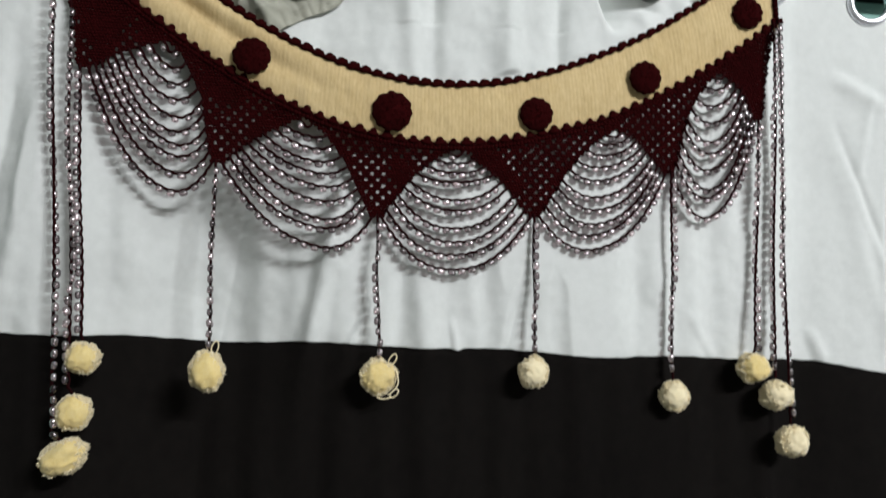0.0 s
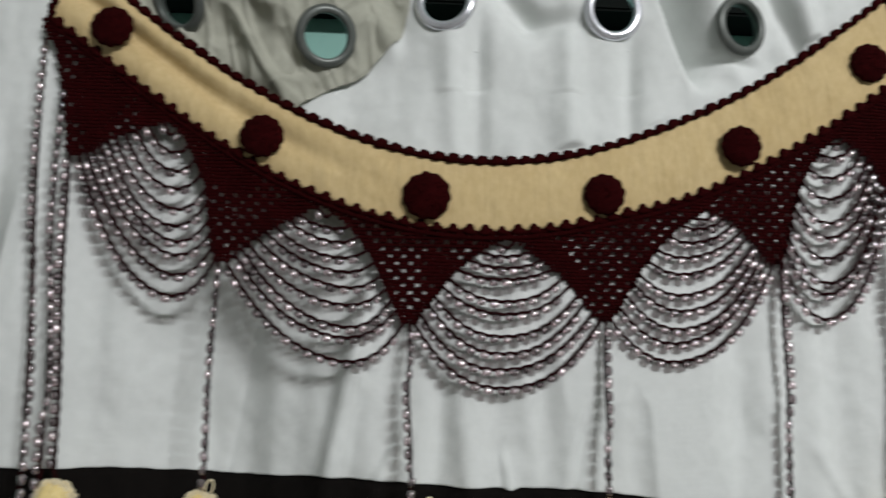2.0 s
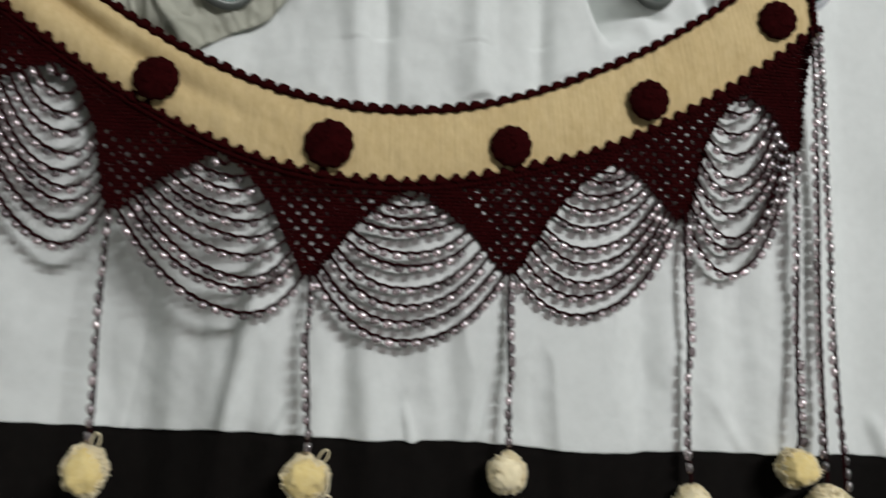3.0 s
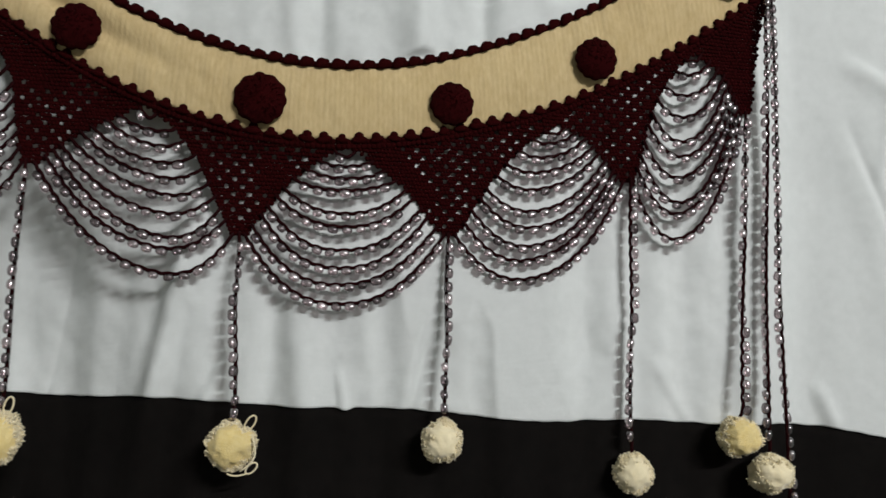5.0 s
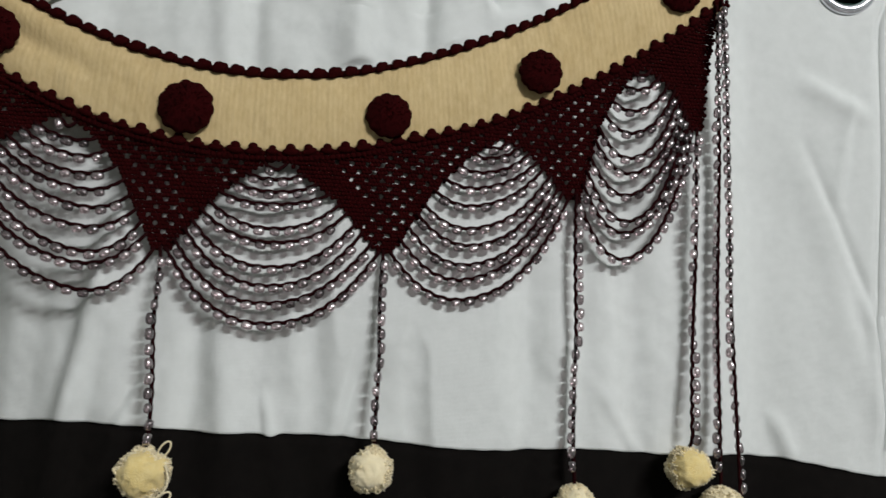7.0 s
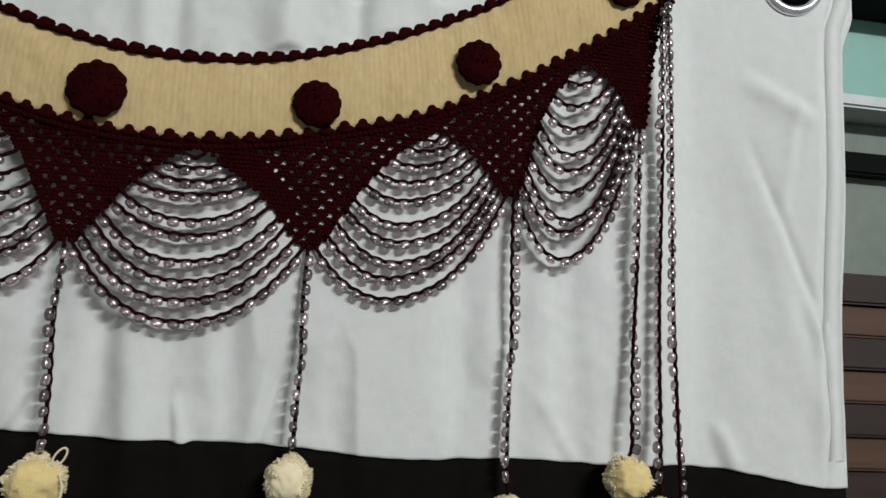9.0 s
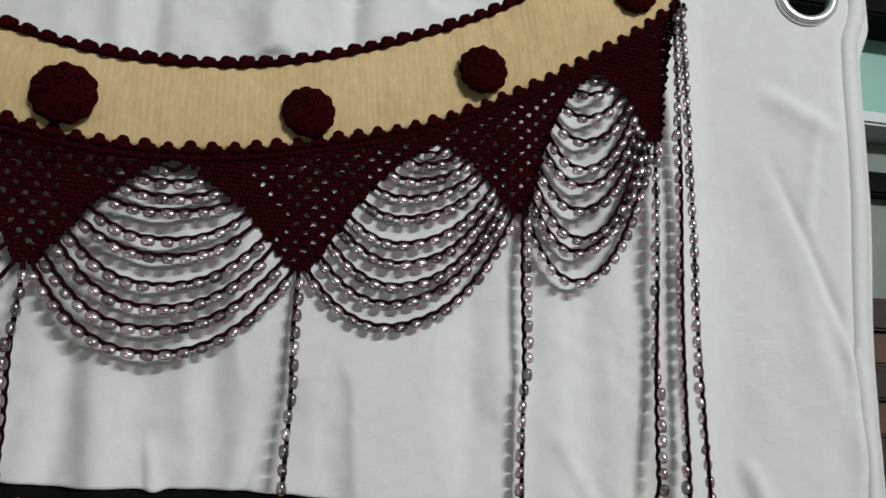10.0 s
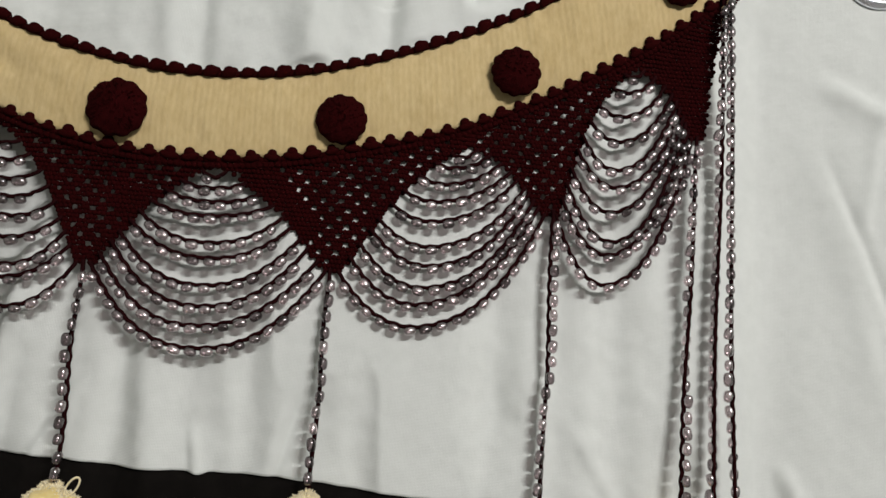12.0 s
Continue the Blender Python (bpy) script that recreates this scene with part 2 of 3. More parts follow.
# soft creases: two ends, half width, height (towards the room), and how steep the one side is
CREASES = [
    (-0.17, 1.47, -0.145, 1.62, 0.011, 0.009), (-0.235, 1.60, -0.30, 1.72, 0.03, 0.008), (-0.30, 1.48, -0.33, 1.62, 0.03, -0.006),
    (-0.50, 1.52, -0.47, 1.72, 0.012, 0.006), (-0.525, 1.55, -0.50, 1.75, 0.010, -0.006),
    (-0.035, 1.47, -0.055, 1.60, 0.012, 0.002), (0.03, 1.47, 0.015, 1.58, 0.010, 0.002), (-0.07, 1.46, -0.06, 1.57, 0.010, -0.002),
    (0.16, 1.47, 0.145, 1.60, 0.025, 0.005), (0.21, 1.50, 0.22, 1.66, 0.025, -0.004),
    (0.515, 1.83, 0.565, 1.80, 0.010, 0.003), (0.520, 1.725, 0.582, 1.555, 0.006, 0.0010), (0.528, 1.725, 0.590, 1.56, 0.005, -0.0016), (0.570, 1.61, 0.578, 1.50, 0.008, 0.003),
    (0.50, 1.76, 0.545, 1.62, 0.011, 0.0012), (0.545, 1.60, 0.580, 1.48, 0.012, 0.002), (0.46, 1.47, 0.48, 1.75, 0.03, -0.003),
    (0.487, 1.462, 0.475, 1.495, 0.007, 0.003),
    (-0.02, 1.985, 0.02, 1.935, 0.014, -0.010), (0.02, 1.935, 0.065, 1.938, 0.012, -0.006),
    (0.20, 1.905, 0.25, 1.90, 0.007, -0.004), (0.275, 1.985, 0.31, 1.90, 0.008, -0.005), (0.30, 1.98, 0.33, 1.88, 0.012, 0.005),
    (-0.27, 1.99, -0.20, 1.90, 0.012, -0.008), (-0.29, 1.98, -0.26, 1.86, 0.012, -0.009), (-0.24, 1.97, -0.225, 1.87, 0.010, 0.007), (-0.30, 1.93, -0.22, 1.88, 0.014, 0.006),
    (-0.062, 1.93, -0.055, 1.80, 0.012, 0.004), (-0.03, 1.93, -0.03, 1.80, 0.010, -0.004), (0.06, 1.93, 0.065, 1.80, 0.012, 0.004), (0.125, 1.92, 0.125, 1.82, 0.010, -0.0035),
    (0.005, 1.455, -0.002, 1.50, 0.004, 0.002), (0.335, 1.455, 0.30, 1.51, 0.006, 0.0013), (-0.13, 1.46, -0.10, 1.52, 0.006, 0.003), (0.06, 1.46, 0.075, 1.53, 0.006, -0.003), (0.555, 1.80, 0.54, 1.70, 0.006, 0.0015),
    (-0.15, 1.965, -0.12, 1.91, 0.012, 0.006), (-0.39, 1.99, -0.37, 1.90, 0.016, 0.007),
]


def side_left(z):
    return -0.525 - 0.054 * smooth_step(1.40, 2.02, z) - 0.008 * (z - 1.48)


def side_right(z):
    return 0.602 + 0.011 * smooth_step(1.50, 1.87, z) + 0.010 * smooth_step(1.89, 1.93, z) + 0.0008 * math.sin(30 * z)


def v_line(x):
    """The lower edge of the header flap that has flopped forward."""
    return 1.842 + 0.55 * (x + 0.212) + 0.016 * smooth_step(-0.15, -0.11, x) + 0.10 * smooth_step(-0.116, -0.094, x) ** 2


def flap_y(x, z):
    over = max(0.0, z - max(v_line(x), high_edge(x) - 0.01))
    f = 0.42 * (over * over / (over + 0.02)) * smooth_step(-0.42, -0.34, x) * (1 - 0.9 * smooth_step(-0.19, -0.105, x))
    ridge = 0.0
    for q, (a, b, c, h) in enumerate(((24, 9, 8, 0.0075), (45, 16, 14, 0.0045), (30, -20, 22, 0.003))):
        n = noise.noise((x * a + z * b, z * c - x * 4, 3.0 + 5 * q))
        ridge += h * max(0.0, 1 - 3.2 * abs(n)) ** 2
    ridge *= 0.35 + 0.65 * smooth_step(-0.41, -0.34, x) * (1 - 0.6 * smooth_step(-0.23, -0.19, x) * smooth_step(-0.12, -0.15, x))
    y = 0.022 - f - ridge - 0.8 * crease_relief(x, z + 0.03) + 0.003 * noise.noise((x * 32, z * 17, 7.0)) + 0.0012 * noise.noise((x * 75, z * 50, 9.0))
    return min(y, curtain_y(x, z) - 0.003)


def crease_relief(x, z):
    r = 0.0
    for x0, z0, x1, z1, w, h in CREASES:
        dx, dz = x1 - x0, z1 - z0
        n2 = dx * dx + dz * dz
        t = ((x - x0) * dx + (z - z0) * dz) / n2
        if -0.5 < t < 1.5:
            d = ((x - x0) * dz - (z - z0) * dx) / math.sqrt(n2)
            if abs(d) < 4 * w:
                fade = smooth_step(-0.4, 0.2, t) * smooth_step(1.4, 0.8, t)
                k = d / w
                r += h * fade * (math.exp(-k * k) + 0.35 * k * math.exp(-0.5 * k * k))
    return r


def curtain_y(x, z):
    low = smooth_step(1.95, 1.45, z)
    y = 0.027 - 0.021 * smooth_step(-0.19, 0.0, x) + 0.003 * smooth_step(0.2, 0.32, x) - 0.012 * smooth_step(-0.37, -0.43, x) - 0.010 * smooth_step(1.84, 2.0, z) * smooth_step(-0.12, -0.05, x) + 0.006 * smooth_step(1.62, 1.5, z) * smooth_step(0.3, 0.1, x) + 0.0020 * math.sin(58 * x + 1.5 * math.sin(7 * x)) * (0.35 + 0.65 * low) + 0.0022 * math.sin(131 * x + 2 * z) * (0.3 + 0.7 * low)
    y += 0.0045 * math.sin(21 * x + 5 * z) * low - 0.005 * smooth_step(1.62, 1.48, z) * smooth_step(0.16, 0.24, x) * smooth_step(0.36, 0.30, x)
    y += 0.006 * noise.noise((x * 9, z * 6, 0.3)) + 0.0034 * noise.noise((x * 26, z * 18, 2.3)) + 0.0009 * noise.noise((x * 70, z * 60, 4.0))
    y += (0.034 - 0.22 * max(0.0, x - 0.45) + 0.004 * low - y) * 0.75 * smooth_step(0.39, 0.46, x)
    y -= (2.0 if z > 1.86 else 1.5) * crease_relief(x, z)
    head = smooth_step(1.86, 1.91, z)
    for rx, rz, s in RINGS:
        q = (x - rx) / 0.05
        if abs(q) < 2:
            y -= s * (x - rx) * math.exp(-q ** 4) * head
    if 0.12 < x < 0.30 and z > 1.86:
        edge = 0.145 + 0.36 * (1.985 - z)
        y += 0.055 * smooth_step(1.86, 1.91, z) * smooth_step(edge - 0.004, edge + 0.010, x) * smooth_step(0.060, 0.0, x - edge)
    # the hollow of a fold beside a sharp ridge, low on the cloth
    across = x - 0.167 * (z - 1.47)
    y += 0.040 * smooth_step(-0.40, -0.28, across) * min(1.0, max(0.0, (-0.174 - across) / 0.1)) * smooth_step(1.71, 1.60, z)
    # side hems turned back
    edge = x - side_right(z)
    y += 0.014 * smooth_step(-0.035, 0.0, edge) + 0.003 * math.exp(-((edge + 0.026) / 0.004) ** 2)
    y += 0.02 * smooth_step(-0.50, -0.57, x)
    return min(0.128, max(0.0045 - 0.02 * smooth_step(0.5, 0.56, x) - (0.035 * smooth_step(0.008, 0.03, z - high_edge(x)) if -0.1 < x < 0.4 else 0.0), y))


def top_edge(x):
    return 2.008 + 0.004 * math.sin(17 * x) - 0.010 * smooth_step(0.20, 0.30, x) + 0.020 * math.exp(-((x - 0.195) / 0.03) ** 2) - 0.034 * math.exp(-((x + 0.195) / 0.085) ** 2)


curtain = tagged(new("curtain"), "white eyelet curtain with a dark brown lower panel, hung flat", "curtain")


def cloth_grid(name, nx, nz, z_low, z_high, material, label, holes=False, dy=0.0, thick=0.0012):
    verts, index, faces = [], {}, []
    for j in range(nz + 1):
        for i in range(nx + 1):
            zt = j / nz
            zc = 1.2 + 0.27 * zt
            x = side_left(zc if not holes else 1.46 + 0.55 * zt) * (1 - i / nx) + side_right(zc if not holes else 1.46 + 0.55 * zt) * i / nx
            z0, z1 = z_low(x), z_high(x)
            z = z0 + (z1 - z0) * zt
            verts.append((x, curtain_y(x, z) + dy, z))
    for j in range(nz):
        for i in range(nx):
            q = (j * (nx + 1) + i, j * (nx + 1) + i + 1, (j + 1) * (nx + 1) + i + 1, (j + 1) * (nx + 1) + i)
            if holes:
                cx, cz = sum(verts[k][0] for k in q) / 4, sum(verts[k][2] for k in q) / 4
                if any(((cx - rx) ** 2 * (1 + k * k) + (cz - rz) ** 2) < 0.0252 ** 2 for (rx, rz, s), k in zip(RINGS, RING_FACE)):
                    continue
                if -0.395 < cx < -0.125 and cz > v_line(cx) + 0.012 and cz > high_edge(cx) + 0.004:
                    continue
            faces.append(q)
    me = raw_mesh(name, verts, faces)
    ob = link(name, me, material, curtain, label)
    mod = ob.modifiers.new("thickness", "SOLIDIFY")
    mod.thickness, mod.offset = thick, 1.0
    return ob


cloth_grid("white_panel", 520, 240, HEM, top_edge, M_WHITE, "crumpled white cotton panel", True)
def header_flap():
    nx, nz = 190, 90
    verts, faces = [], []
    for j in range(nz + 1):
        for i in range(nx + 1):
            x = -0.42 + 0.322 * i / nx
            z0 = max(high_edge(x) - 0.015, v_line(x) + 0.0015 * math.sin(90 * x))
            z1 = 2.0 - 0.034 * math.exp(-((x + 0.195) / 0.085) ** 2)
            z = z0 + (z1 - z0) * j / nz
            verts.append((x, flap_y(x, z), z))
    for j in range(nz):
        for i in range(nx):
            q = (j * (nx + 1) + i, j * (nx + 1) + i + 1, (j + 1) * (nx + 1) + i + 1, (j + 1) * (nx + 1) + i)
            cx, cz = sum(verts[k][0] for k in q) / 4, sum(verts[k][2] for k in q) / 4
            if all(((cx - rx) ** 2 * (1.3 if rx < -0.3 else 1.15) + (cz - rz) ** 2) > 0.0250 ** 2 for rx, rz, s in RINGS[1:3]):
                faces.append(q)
    # part of the flap's shade is in its cloth colour
    ob = link("header_flap", raw_mesh("header_flap", verts, faces), M_BEIGE, curtain, "beige back of the crumpled header, flopped forward, shade put into its colour")
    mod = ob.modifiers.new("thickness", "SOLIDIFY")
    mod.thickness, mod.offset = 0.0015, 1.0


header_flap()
cloth_grid("brown_panel", 160, 90, lambda x: 0.25, lambda x: HEM(x) + 0.004, M_BROWN, "dark brown lower panel", False, 0.003)


def strip_along(name, points, width, thick, material, parent, label=""):
    """A flat sewn strip: points with the width vector lying in the cloth."""
    verts, faces = [], []
    for (x, z), (wx, wz) in points:
        for s, d in ((0, 0), (1, 0), (1, -thick), (0, -thick)):
            px, pz = x + wx * s * width, z + wz * s * width
            verts.append((px, curtain_y(px, pz) + 0.0004 + d, pz))
    for i in range(len(points) - 1):
        for k in range(4):
            faces.append((i * 4 + k, i * 4 + (k + 1) % 4, i * 4 + 4 + (k + 1) % 4, i * 4 + 4 + k))
    return link(name, raw_mesh(name, verts, faces), material, parent, label)


strip_along("side_hem", [((side_right(z) - 0.0235, z), (1, 0)) for z in np.linspace(1.47, 1.99, 60)], 0.021, 0.003, M_WHITE, curtain, "folded side hem")
seam = lambda x: 1.905 + 0.006 * math.sin(9 * x)
for a, b in ((-0.56, -0.47), (-0.1, 0.24), (0.43, 0.62)):
    strip_along("header_seam", [((x, seam(x)), (0, 1)) for x in np.linspace(a, b, 40)], 0.0022, 0.0008, M_WHITE, curtain, "stitched header seam")


def ring_mesh():
    """A clip-on eyelet ring: a rounded flange with an inner collar."""
    prof = [(0.0205, 0.006), (0.0202, -0.0025), (0.0212, -0.0042), (0.0240, -0.0046), (0.0266, -0.0036), (0.0286, -0.001), (0.0286, 0.0012), (0.0235, 0.0014), (0.0235, 0.006)]
    n = 48
    verts, faces = [], []
    for k in range(n):
        a = 2 * math.pi * k / n
        for r, y in prof:
            verts.append((r * math.cos(a), y, r * math.sin(a)))
    for k in range(n):
        for i in range(len(prof)):
            p, q = k * len(prof), ((k + 1) % n) * len(prof)
            j = (i + 1) % len(prof)
            faces.append((p + i, p + j, q + j, q + i))
    return raw_mesh("eyelet_ring", verts, faces)


RING, RING_SHADED = ring_mesh(), ring_mesh()
for (rx, rz, s), turn_x in zip(RINGS, RING_TURN):
    # two of these show their backs; all three carry shade in the colour
    dull = rx in (-0.333, -0.185, 0.237)
    ob = link("eyelet_ring", RING_SHADED if dull else RING, M_RING_SHADED if dull else M_RING, curtain, "plastic eyelet ring with shade put into its grey" if dull else "silver plastic eyelet ring")
    e = 0.018
    fy = flap_y if rx in (-0.333, -0.185) else curtain_y
    gx, gz = (fy(rx + e, rz) - fy(rx - e, rz)) / (2 * e), (fy(rx, rz + e) - fy(rx, rz - e)) / (2 * e)
    if turn_x is not None:
        gx, gz = turn_x
    yc = (fy(rx + e, rz) + fy(rx - e, rz) + fy(rx, rz + e) + fy(rx, rz - e)) / 4
    ob.matrix_basis = Matrix.Translation((rx, yc - (0.004 if dull else 0.002), rz)) @ Vector((0, -1, 0)).rotation_difference(Vector((gx, -1, gz)).normalized()).to_matrix().to_4x4() @ Matrix.Diagonal((1.09, 1.0, 1.09, 1))
for rx, rz, s in RINGS[3:5]:
    y0 = curtain_y(rx, rz + 0.024)
    hook = [(rx, 0.139, 2.045), (rx, y0 + 0.03, 2.03), (rx, y0 + 0.012, rz + 0.030), (rx, y0 - 0.006, rz + 0.0195), (rx, y0 - 0.008, rz + 0.0135)]
    tagged(link("curtain_hook", raw_mesh("curtain_hook", *tube(hook, 0.0009)), M_METAL), "thin bent steel wire hook through the eyelet", "hook", "curtain hooks")

# ---- the hanging ----
toran = tagged(new("door_hanging"), "cream and maroon crocheted door hanging with crystal bead swags and pompoms", "wall hanging")
toran.location = (0, 0, 0)
RND = random.Random(7)

X_LOW, X_HIGH = (-0.452, 0.409), (-0.436, 0.392)
TIPS = [(-0.420, 1.781), (-0.2755, 1.682), (-0.0955, 1.627), (0.0935, 1.634), (0.2645, 1.693), (0.3855, 1.768)]
NOTCH = [(-0.453, 1.905), (-0.328, 1.817), (-0.178, 1.738), (-0.005, 1.712), (0.193, 1.746), (0.331, 1.828), (0.413, 1.893)]


def band_point(u, v, off=0.0):
    """Place on the band: u along it, v from its lower to its upper edge."""
    xl, xu = X_LOW[0] + (X_LOW[1] - X_LOW[0]) * u, X_HIGH[0] + (X_HIGH[1] - X_HIGH[0]) * u
    zl, zu = low_edge(xl), high_edge(xu)
    x, z = xl + (xu - xl) * v, zl + (zu - zl) * v
    y = -0.004 - 0.004 * math.sin(math.pi * v) + 0.003 * math.sin(9 * u + 1)
    fold = smooth_step(0.42, 0.12, u)
    y += 0.7 * fold * (0.013 * math.exp(-((v - 0.55 - 0.25 * (0.2 - u)) / 0.12) ** 2) - 0.009 * math.exp(-((v - 0.85) / 0.14) ** 2) - 0.006 * math.exp(-((v - 0.2) / 0.2) ** 2))
    return Vector((x, y + off, z))


def band_mesh():
    nu, nv = 900, 20
    verts, faces = [], []
    for i in range(nu + 1):
        u = i / nu
        rib = 0.00011 * math.cos(2 * math.pi * u * 190 + 2 * noise.noise((u * 30, 0.0, 0.0))) + 0.00030 * noise.noise((u * 190, 0.0, 0.7))
        for j in range(nv + 1):
            v = j / nv
            p = band_point(u, v)
            p.y += rib * (1 + 0.5 * math.sin(v * 40)) + 0.0016 * noise.noise((u * 38, v * 2.2, 0.1)) + 0.0007 * noise.noise((u * 90, v * 6, 0.4))
            verts.append(p)
    for i in range(nu):
        for j in range(nv):
            a = i * (nv + 1) + j
            faces.append((a, a + nv + 1, a + nv + 2, a + 1))
    return raw_mesh("band", verts, faces)


band = link("band", band_mesh(), M_CREAM, toran, "cream ribbed crocheted band")
mod = band.modifiers.new("thickness", "SOLIDIFY")
mod.thickness, mod.offset = 0.003, -1.0


def arc_samples(fn, step):
    """Points spaced evenly along a curve fn(u), u from 0 to 1, with their tangents."""
    pts = [fn(k / 600) for k in range(601)]
    out, run, want = [], 0.0, step / 2
    for a, b in zip(pts, pts[1:]):
        d = (b - a).length
        while run + d >= want:
            out.append((a.lerp(b, (want - run) / d), (b - a).normalized()))
            want += step
        run += d
    return out


def turned(p, along, size, roll=0.0):
    """A matrix at p with its x axis along a direction in the wall's plane and its y axis into the wall."""
    ex = Vector(along).normalized()
    ey = Vector((0, 1, 0))
    ey = (ey - ex * ey.dot(ex)).normalized()
    ez = ex.cross(ey)
    m = Matrix((ex, ey, ez)).transposed().to_4x4()
    return Matrix.Translation(p) @ m @ Matrix.Rotation(roll, 4, "Y") @ Matrix.Diagonal((*size, 1))


# upper edging: a cord of slanting shells
cord = [band_point(u, 1.0, -0.001) for u in np.linspace(0, 1, 160)]
upper = link("upper_edging", raw_mesh("upper_edging", *tube(cord, 0.0028)), M_MAROON, toran, "maroon crocheted shell edging")
SHELL = raw_mesh("shell", *joined(template("lump"), [turned((0, 0, 0.0008), (1, 0, 0), (0.0074, 0.0038, 0.0042), -0.36), turned((-0.0006, -0.0003, 0.0024), (1, 0, 0), (0.0046, 0.0034, 0.0036), -0.2)]))
for p, d in arc_samples(lambda u: band_point(u, 1.0, -0.003), 0.0142):
    s = RND.uniform(0.9, 1.1)
    link("shell", SHELL, M_MAROON, upper).matrix_basis = turned(p, d, (s, s, s), RND.uniform(-0.15, 0.1))
# end edgings
for u, name in ((0.0, "end_edging"), (1.0, "end_edging")):
    ms = []
    for k in range(14):
        p = band_point(u, k / 13, -0.001)
        ms.append(turned(p + Vector((RND.uniform(-1, 1) * 0.001, -0.001, 0)), (0, 0, 1), (0.0046, 0.004, 0.0042)))
    link(name, raw_mesh(name, *joined(STITCH, ms)), M_MAROON, toran, "maroon stitched end")
# lower edging: a solid row with pointed picots over the band
ms = []
for row, drop in enumerate((0.002, 0.0065)):
    for p, d in arc_samples(lambda u: band_point(u, 0.0, 0.0005), 0.0046):
        ms.append(turned(p + Vector((RND.uniform(-4, 4) * 1e-4, 0, -drop)), d, (0.0034, 0.0026, 0.0031)))
lower = link("lower_edging", raw_mesh("lower_edging", *joined(STITCH, ms)), M_MAROON, toran, "maroon crocheted pointed edging")
PICOT = raw_mesh("picot", *joined(template("lump"), [turned((0, 0, -0.0006), (1, 0, 0), (0.0070, 0.0030, 0.0034)), turned((0, -0.0004, 0.0024), (1, 0, 0), (0.0040, 0.0029, 0.0036))]))
for p, d in arc_samples(lambda u: band_point(u, 0.0, -0.0015), 0.0158):
    s = RND.uniform(0.85, 1.15)
    link("picot", PICOT, M_MAROON, lower).matrix_basis = turned(p, d, (s, s, s), RND.uniform(-0.2, 0.2))


# crocheted triangles: rows of stitches that leave small eyelet holes
def side_x(tip, corner, z):
    t = min(1.0, max(0.0, (z - tip[1]) / (corner[1] - tip[1])))
    outer = corner in (NOTCH[0], NOTCH[6])
    bow = 0.0065 * (1 - t) ** 2 - (0.002 if outer else 0.010) * math.sin(math.pi * t ** 1.4)
    s = 1 if corner[0] > tip[0] else -1
    return tip[0] + (corner[0] - tip[0]) * t + s * (bow + 0.005 * smooth_step(0.85, 1.0, t))


# for each triangle: the size of the eyelets, how much tighter the left half is, and how much of the work is closed
EYELETS = [(0.6, 0.1, 0.42), (0.6, 0.1, 0.38), (1.0, 0.35, 0.1), (1.0, 0.45, 0.05), (0.55, 0.1, 0.0), (0.4, 0.0, 0.5)]


def triangle(k):
    tip, a, b = TIPS[k], NOTCH[k], NOTCH[k + 1]
    ms = []
    dx, dz = 0.0034, 0.0035
    j = 0
    z = tip[1]
    while z < max(a[1], b[1]) + 0.012:
        xl, xr = side_x(tip, a, z), side_x(tip, b, z)
        for i in range(int(math.floor(xl / dx)) - 1, int(xr / dx) + 2):
            x = i * dx + (dx / 2 if j % 2 else 0)
            if not (xl - 0.001 <= x <= xr + 0.001) or z > low_edge(x) - 0.003:
                continue
            # an eyelet at every fourth stitch of every second row, in staggered rows
            place = (i - (j // 2 % 2) * 2) % 4
            size, tight, closed = EYELETS[k]
            size *= 1 - tight * smooth_step(0.015, -0.02, x - tip[0])
            size *= smooth_step(0.45, 0.15, noise.noise((x * 17, z * 17, 5.0 + k)) + closed)
            inner = min(x - xl, xr - x) > 0.005 and j % 2 == 0
            if inner and place == 0 and size > 0.3:
                continue
            push = 0.0007 * size * (1 if place == 1 else -1 if place == 3 else 0) if inner else 0.0
            x += push
            w = 0.9 + 0.2 * RND.random()
            y = 0.001 + (band_point((x - X_LOW[0]) / (X_LOW[1] - X_LOW[0]), 0.0).y - 0.0005) * smooth_step(0.03, 0.0, low_edge(x) - z) + 0.0016 * noise.noise((x * 40, z * 40, 1.0)) + RND.uniform(-3, 3) * 1e-4
            ms.append(Matrix.Translation((x + RND.uniform(-3, 3) * 1e-4, y, z + RND.uniform(-3, 3) * 1e-4)) @ Matrix.Rotation(RND.uniform(-1.2, 1.2), 4, "Y") @ Matrix.Diagonal((0.0026 * w, 0.0015, 0.0024 * w, 1)))
        z += dz
        j += 1
    return tagged(link("crochet_triangle", raw_mesh("crochet_triangle", *joined(STITCH, ms)), M_MAROON, toran, "maroon openwork crocheted triangle"), kind="stuff")


for k in range(6):
    triangle(k)


